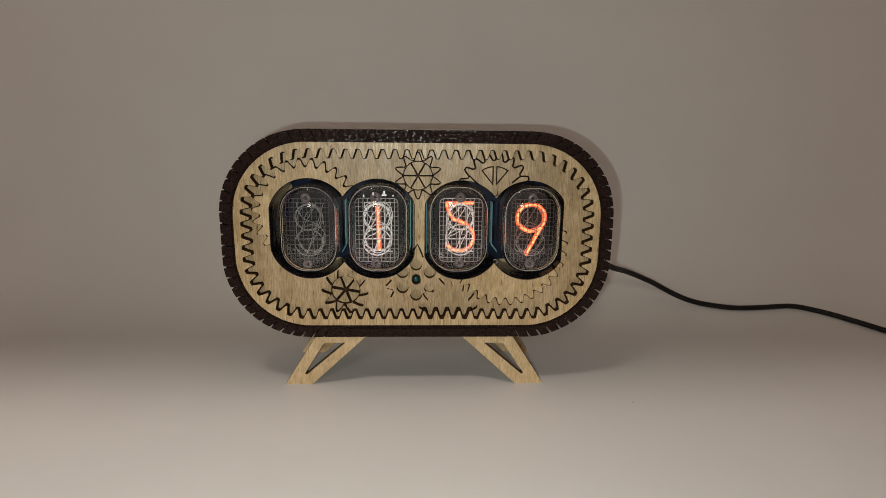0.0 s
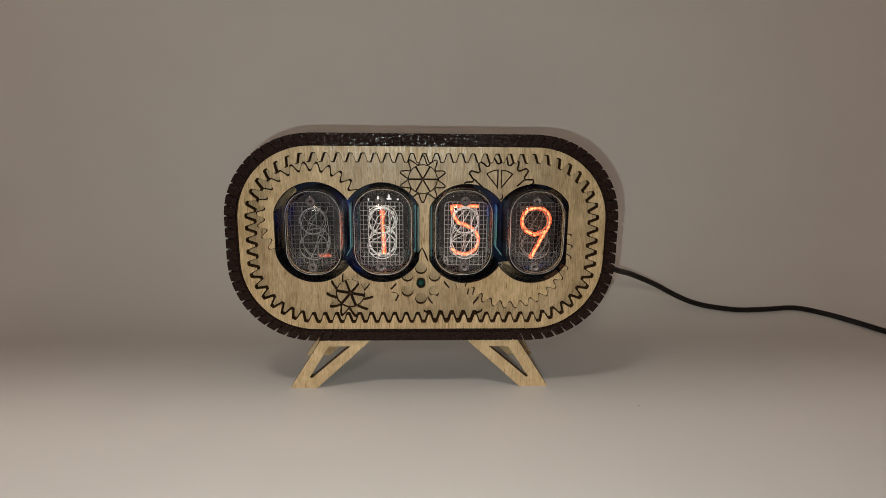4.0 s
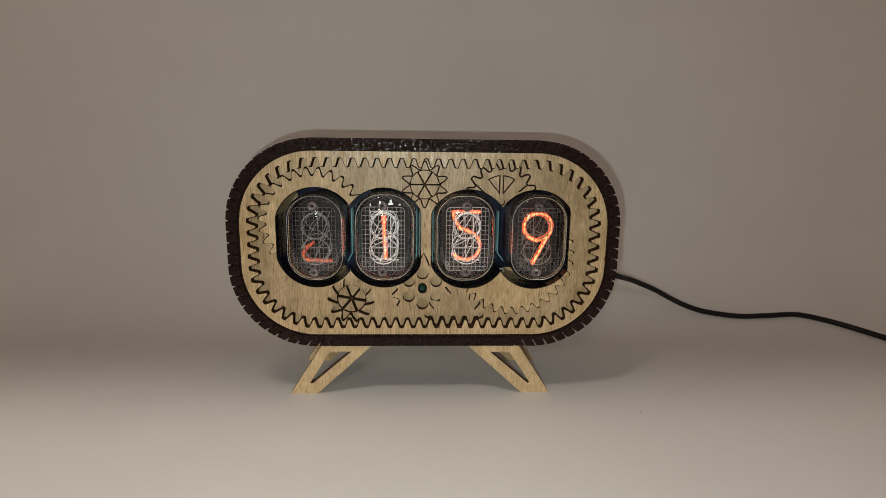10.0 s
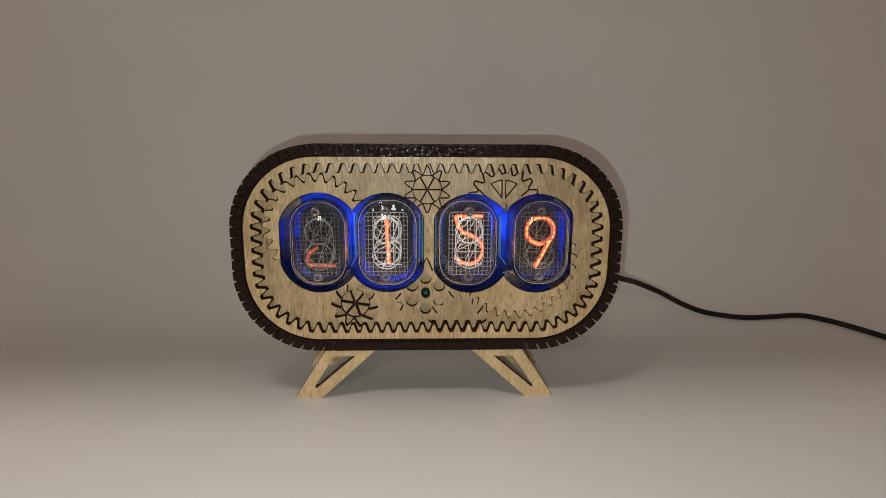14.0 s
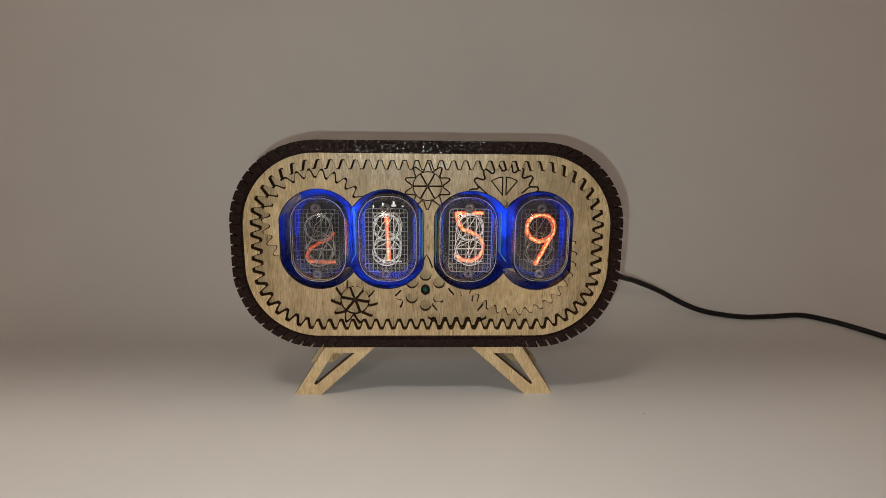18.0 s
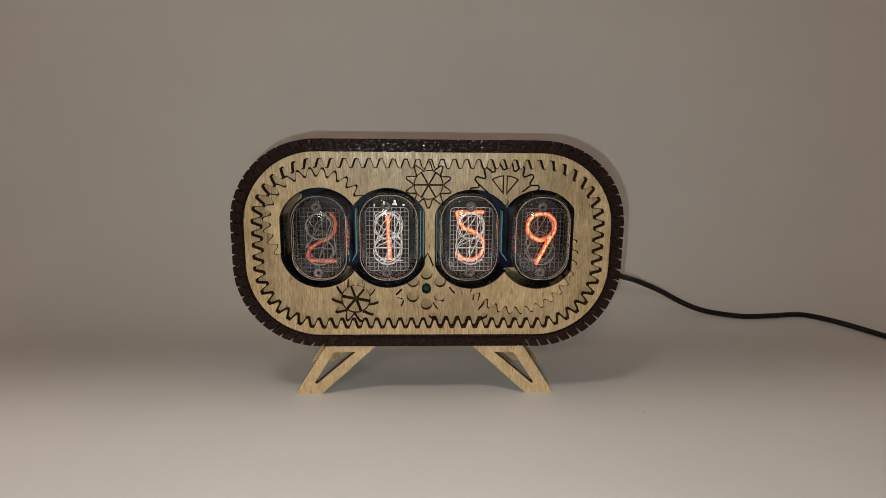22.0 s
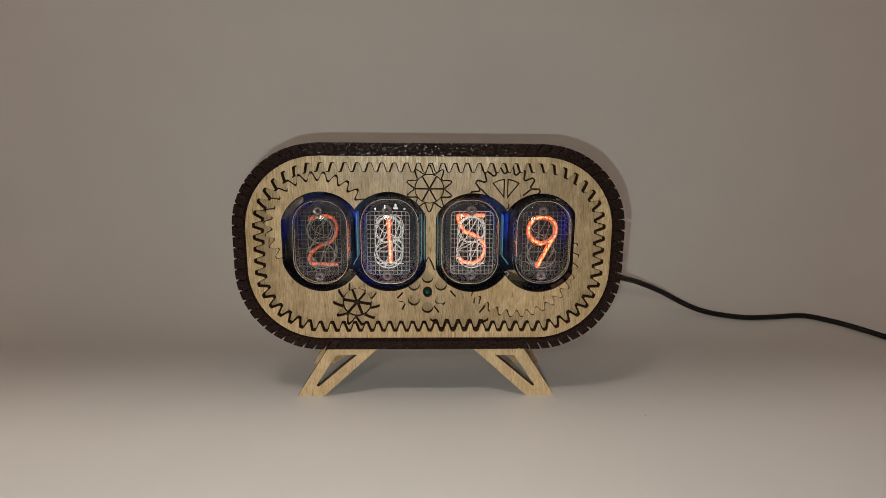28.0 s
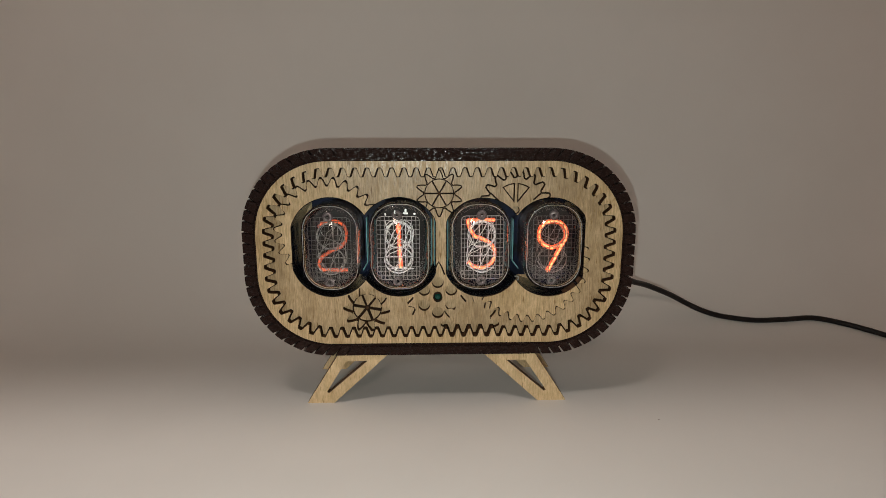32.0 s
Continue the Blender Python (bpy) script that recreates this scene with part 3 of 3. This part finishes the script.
def glass_mesh(x, z, hw, hh):
    """A closed glass shell: rounded front, straight sides."""
    plain = [(-4.5, 9.0), (-4.47, 7.0), (-4.38, 5.0), (-4.2, 3.5), (-3.95, 2.5), (-3.6, 1.75), (-3.1, 1.1), (-2.5, 0.62), (-1.8, 0.28), (-1.0, 0.08), (0.0, 0.0), (14.5, 0.0)]
    beads = plain[:4] + [(-3.95, 2.5), (-3.6, 1.75), (-3.42, 1.45), (-3.1, 1.08), (-2.62, 0.74), (-2.68, 0.62), (-2.6, 0.5), (-2.3, 0.45)] + plain[-4:]
    bm = bmesh.new()

    def ring(y, inset):
        r = max(0.4, 8.6 - inset)
        dome = max(0.0, (1.0 - y) / 5.6) / 64
        return [bm.verts.new((px * MM, (y + dome * ((pz - z) ** 2 + 1.3 * (px - x) ** 2)) * MM, pz * MM)) for px, pz in rounded(x, z, hw - inset, hh - inset, min(r, hw - inset - 0.05), 10)]

    shells = []
    for wall in (0.0, 1.0):
        rings = [ring(y + wall * (0.9 if y < 10 else 0.0), min(inset + wall * 0.9, hw - 0.6)) for y, inset in (plain if wall else beads)]
        for a, b in zip(rings, rings[1:]):
            n = len(a)
            for k in range(n):
                quad = (a[k], a[(k + 1) % n], b[(k + 1) % n], b[k])
                bm.faces.new(quad if not wall else tuple(reversed(quad)))
        bm.faces.new(rings[0] if not wall else list(reversed(rings[0])))
        shells.append(rings[-1])
    a, b = shells
    for k in range(len(a)):
        bm.faces.new((a[k], a[(k + 1) % len(a)], b[(k + 1) % len(a)], b[k]))
    bmesh.ops.recalc_face_normals(bm, faces=bm.faces[:])
    return bm


GLASSES = [(-34.1, 53.7, 9.4, 14.3), (-11.95, 54.0, 9.9, 14.6), (13.9, 53.9, 9.9, 14.5), (37.7, 53.9, 9.5, 14.3)]
INSIDES = [(-34.6, 53.5), (-12.5, 53.8), (14.7, 53.9), (38.0, 53.8)]
LIT = "2159"
ORDER, STEP = "3894057261", 0.8  # the numerals from front to back, and their spacing
glows = {}


def build_tube(i):
    gx, gz, hw, hh = GLASSES[i]
    x, z = INSIDES[i]
    tube = part("nixie_tube", glass_mesh(gx, gz, hw, hh), GLASS, clock, "clear oval glass number tube standing proud of the plate", True)
    tube.visible_shadow = False
    bm = bmesh.new()
    # A thin pale ring is added in place of the rim's highlight.
    sag = 3.75 / 5.6 / 64
    rim_line = rounded(gx, gz, hw - 0.75, hh - 0.75, 7.85, 10)
    tube_between(bm, [(px * MM, (-2.8 + sag * ((pz - gz) ** 2 + 1.3 * (px - gx) ** 2)) * MM, pz * MM) for px, pz in rim_line], 0.08 * MM, 5, True)
    part("rim_highlight", bm, RIM_LINE, tube, "pale line standing in for the highlight round the glass rim", True)
    bm = bmesh.new()
    for k in range(-4, 5):
        tube_between(bm, [((x + k * 1.42) * MM, 0.6 * MM, (z - 10.6) * MM), ((x + k * 1.42) * MM, 0.6 * MM, (z + 9.8) * MM)], 0.095 * MM, 4)
    for k in range(-6, 7):
        tube_between(bm, [((x - 6.8) * MM, 0.7 * MM, (z + k * 1.5 - 0.4) * MM), ((x + 6.8) * MM, 0.7 * MM, (z + k * 1.5 - 0.4) * MM)], 0.08 * MM, 4)
    tube_between(bm, [(px * MM, 0.65 * MM, pz * MM) for px, pz in rounded(x, z - 0.4, 6.85, 10.3, 1.5, 5)], (0.07, 0.09, 0.13, 0.07)[i] * MM, 5, True)
    # The middle tubes' grids get the lighter wire, for the lamp's glint on them.
    part("anode_mesh", bm, GREY_WIRE if i in (1, 2) else MESH, tube, "fine grey wire grid in a round-cornered frame")
    for k, c in enumerate(ORDER):
        if c == LIT[i]:
            continue
        bm = bmesh.new()
        for line in DIGITS[c]:
            tube_between(bm, stroke(line, x, z - 0.5, 1.6 + STEP * k), (0.11, 0.15, 0.13, 0.10)[i] * MM, 6)
        # Glinting numerals of the middle tubes are coloured white, the outer ones grey.
        part("cathode", bm, GREY_WIRE if i in (0, 3) else STEEL, tube, "thin unlit metal numeral")
    for dz in (-11.3, 10.2):
        bm = bmesh.new()
        tube_between(bm, [(px * MM, 0.55 * MM, pz * MM) for px, pz in ring_of(x - 0.3, z + dz, 1.05, 18)], 0.62 * MM, 8, True)
        part("rivet", bm, RIVET, tube, "dull pinkish metal eyelet", True)
    if i == 1:
        # White tabs added for the row of glints near this tube's top.
        for tx, tz, w, h in ((-16.4, 64.6, 0.45, 0.9), (-13.4, 65.3, 0.4, 1.1), (-10.0, 65.5, 0.7, 1.5), (-10.0, 64.9, 1.6, 0.6), (-7.2, 64.7, 0.7, 0.5)):
            prism("glint_tab", [rounded(tx, tz, w / 2, h / 2, min(w, h) * 0.45, 3)], -0.7, -0.5, [STEEL, STEEL], tube, "small white tab standing in for a glint")
    if i == 2:
        bm = bmesh.new()
        tube_between(bm, [(px * MM, 0.5 * MM, pz * MM) for px, pz in ring_of(8.2, 45.3, 0.55, 14)], 0.13 * MM, 5, True)
        part("wire_eye", bm, GREY_WIRE, tube, "small wire eye at the foot of the grid", True)
    prism("mica_plate", [rounded(gx, gz, hw - 1.15, hh - 1.15, 7.4, 8)], 9.9, 10.2, [MICA, MICA], tube, "grey mica spacer behind the numerals")
    prism("ceramic_base", [rounded(gx, gz, hw - 1.3, hh - 1.3, 7.2, 8)], 10.4, 14.5, [CERAMIC, CERAMIC], tube, "dark ceramic tube base")
    # the glow round the lit numeral, in pieces along the stroke
    c = LIT[i]
    y, z = 1.55 + STEP * ORDER.index(c), z - 0.5
    pieces = []
    pts = stroke(DIGITS[c][0], x, z, y)
    if c in "25":
        step = math.ceil(len(pts) / 7)
        cuts = [pts[k:k + step + 1] for k in range(0, len(pts) - 1, step)]
    else:
        cuts = [stroke(line, x, z, y) for line in DIGITS[c]]
    for run in cuts:
        bm = bmesh.new()
        thick = {"1": 0.80, "2": 0.58, "5": 0.62, "9": 0.76}[c]
        tube_between(bm, run, thick * MM, 8)
        g = part("neon_glow", bm, NEON_DIM if c == "2" else NEON, tube, "orange neon glow along the numeral", True)
        bm = bmesh.new()
        tube_between(bm, [(p[0], p[1] - (thick - 0.17) * MM, p[2]) for p in run], 0.34 * MM, 6)
        core = part("glow_core", bm, NEON_CORE_DIM if c == "2" else NEON_CORE, tube, "bright heart of the neon glow", True)
        height = sum(p[2] for p in run) / len(run) / MM - z
        pieces.append((height, g, core))
    glows[c] = sorted(pieces, key=lambda item: item[0])


leds = []


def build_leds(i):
    """A blue LED chip behind the tube's base, in an added dark cup that opens towards the board."""
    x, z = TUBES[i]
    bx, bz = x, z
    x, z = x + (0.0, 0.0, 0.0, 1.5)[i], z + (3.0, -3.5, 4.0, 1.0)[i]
    cup = prism("dimming_cup", [rounded(x, z, 2.6, 2.6, 0.8, 3), rounded(x, z, 1.75, 1.75, 0.2, 2)], 14.9, 23.0, [CERAMIC, CERAMIC], clock, "unseen dark cup added to dim the blue LED")
    prism("dimming_cover", [rounded(x, z, 2.6, 2.6, 0.8, 3)], 14.55, 14.85, [CERAMIC, CERAMIC], clock, "unseen dark cover added to close the dimming cup")
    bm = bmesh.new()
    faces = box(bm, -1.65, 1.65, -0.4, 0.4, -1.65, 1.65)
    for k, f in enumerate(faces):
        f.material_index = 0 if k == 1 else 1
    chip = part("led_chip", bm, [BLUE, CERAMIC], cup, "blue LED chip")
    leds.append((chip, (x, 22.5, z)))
    hw, hh, c = 10.9, 15.6, 4.0
    board = [(bx + a, bz + b) for a, b in ((hw, hh - c), (hw - c, hh), (c - hw, hh), (-hw, hh - c), (-hw, c - hh), (c - hw, -hh), (hw - c, -hh), (hw, c - hh))]
    prism("circuit_board", [board], 27.2, 28.6, [BOARD, TEAL], clock, "circuit board behind the tube")


def build_boards():
    """Teal-edged board strips that show beside the tubes inside the wells."""
    for line in ([(-22.5, 63.2), (-22.5, 48.6), (-23.9, 46.2)], [(-1.7, 63.0), (-1.7, 48.0), (-3.4, 45.6)], [(-0.75, 62.4), (-0.75, 47.6)], [(3.5, 63.0), (3.5, 46.0)],
                 [(4.4, 62.0), (4.4, 48.0)], [(24.6, 62.6), (24.6, 49.0), (26.6, 46.4)]):
        prism("board_edge", [deeper(slot(line, 0.3), DEEP)], DEEP + 0.2, 10.5, [TEAL, TEAL], clock, "thin teal circuit board edge")


def build_pad():
    bm = bmesh.new()
    tube_between(bm, [((27.2 + 0.75 * math.cos(2 * PI * k / 18)) * MM, 8.0 * MM, (41.2 + 0.75 * math.sin(2 * PI * k / 18)) * MM) for k in range(18)], 0.22 * MM, 6, True)
    part("solder_ring", bm, GREY_WIRE, clock, "small bright ring on the board between two tubes", True)


build_rim()
build_face()
build_body()
build_legs()
for n in range(4):
    build_tube(n)
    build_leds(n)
build_boards()
build_pad()

# hub lamp: a dark green lens whose lit cap turns
lens = prism("hub_bezel", [ring_of(0.23, 36.87, 1.5, 20), ring_of(0.23, 36.87, 1.2, 20)], 0.6, 3.0, [SHADE, SHADE], clock, "dark ring round the small lamp")
bm = bmesh.new()
bmesh.ops.create_uvsphere(bm, u_segments=16, v_segments=10, radius=1.15 * MM)
for f in bm.faces:
    if f.calc_center_median().y < -0.75 * MM:
        f.material_index = 1
hub_lamp = part("lamp_bead", bm, [GREEN_LENS, GREEN], lens, "small green lamp bead", True)


# ---- the cable ----
def build_cable():
    pts = [(57.8, 26, 43.8), (69.5, 36, 36.8), (80.5, 46, 30.0), (92.5, 58, 24.6), (107.1, 68, 17.5), (116.4, 72, 12.4), (121.7, 70, 10.0), (127.3, 69.2, 8.0), (134.9, 68.8, 6.3), (147.3, 66.5, 5.4),
           (160.9, 67.0, 5.5), (174.9, 67.8, 5.8), (186.2, 64.2, 4.4), (195.3, 58, 2.8), (204.3, 46.5, 1.4), (212, 28, 1.25), (222, 0, 1.25), (236, -50, 1.25), (262, -120, 1.25)]
    fine = []
    for i in range(len(pts) - 1):
        p0, p1, p2, p3 = (Vector(pts[max(0, min(len(pts) - 1, i + k))]) for k in (-1, 0, 1, 2))
        for j in range(8):
            u = j / 8
            fine.append(0.5 * ((2 * p1) + (p2 - p0) * u + (2 * p0 - 5 * p1 + 4 * p2 - p3) * u * u + (3 * p1 - p0 - 3 * p2 + p3) * u ** 3) * MM)
    bm = bmesh.new()
    tube_between(bm, fine, 1.2 * MM, 10)
    cable = part("power_cable", bm, CABLE, None, "thin black power cable leading from the clock across the paper", True)
    tagged(cable, category="cable")


build_cable()


def build_speck():
    bm = bmesh.new()
    bmesh.ops.create_icosphere(bm, subdivisions=1, radius=0.24 * MM)
    for v in bm.verts:
        v.co = Vector((v.co.x * 1.4, v.co.y, v.co.z * 0.5)) + Vector((SPECK[0] * MM, SPECK[1] * MM, 0.15 * MM))
    tagged(part("dust_speck", bm, DUST, None, "tiny grey-brown speck of dust lying on the white paper"), category="dust")


SPECK = (70.5, -14.8)
build_speck()


# ---- what moves ----
def motions():
    # each blue chip slides in and out of its added cup every 5.43 s in place of dimming, so the wells brighten and
    # darken
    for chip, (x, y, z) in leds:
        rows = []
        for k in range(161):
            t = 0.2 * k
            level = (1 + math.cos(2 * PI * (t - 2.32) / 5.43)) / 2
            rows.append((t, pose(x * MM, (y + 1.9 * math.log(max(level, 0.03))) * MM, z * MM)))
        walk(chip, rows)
    rows = []
    for k in range(161):
        t = 0.2 * k
        rows.append((t, pose(0.23 * MM, 1.5 * MM, 36.87 * MM, 0, 0, 360 * (t - 0.66))))
    walk(hub_lamp, rows)
    # the glow of two numerals flickers every tenth of a second; pieces settle from the foot of the numeral upwards
    still = Matrix.Identity(4)
    away = pose(0, 10.2 * MM, 0)
    for c, phase, settle in (("2", 0, (4.0, 6.0, 8.5, 16.0, 21.5, 24.5, 27.5)), ("5", 1, (8.0, 10.0, 11.5, 20.0, 23.0, 28.0, 30.5, 31.5))):
        for k, (height, g, core) in enumerate(glows[c]):
            rows = []
            for n in range(321):
                lit = n % 2 != phase or n * 0.1 >= settle[min(k, len(settle) - 1)]
                rows.append((n * 0.1, still if lit else away))
            kept = [r for j, r in enumerate(rows) if j in (0, len(rows) - 1) or rows[j - 1][1] is not r[1] or rows[j + 1][1] is not r[1]]
            walk(g, kept)
            walk(core, kept)


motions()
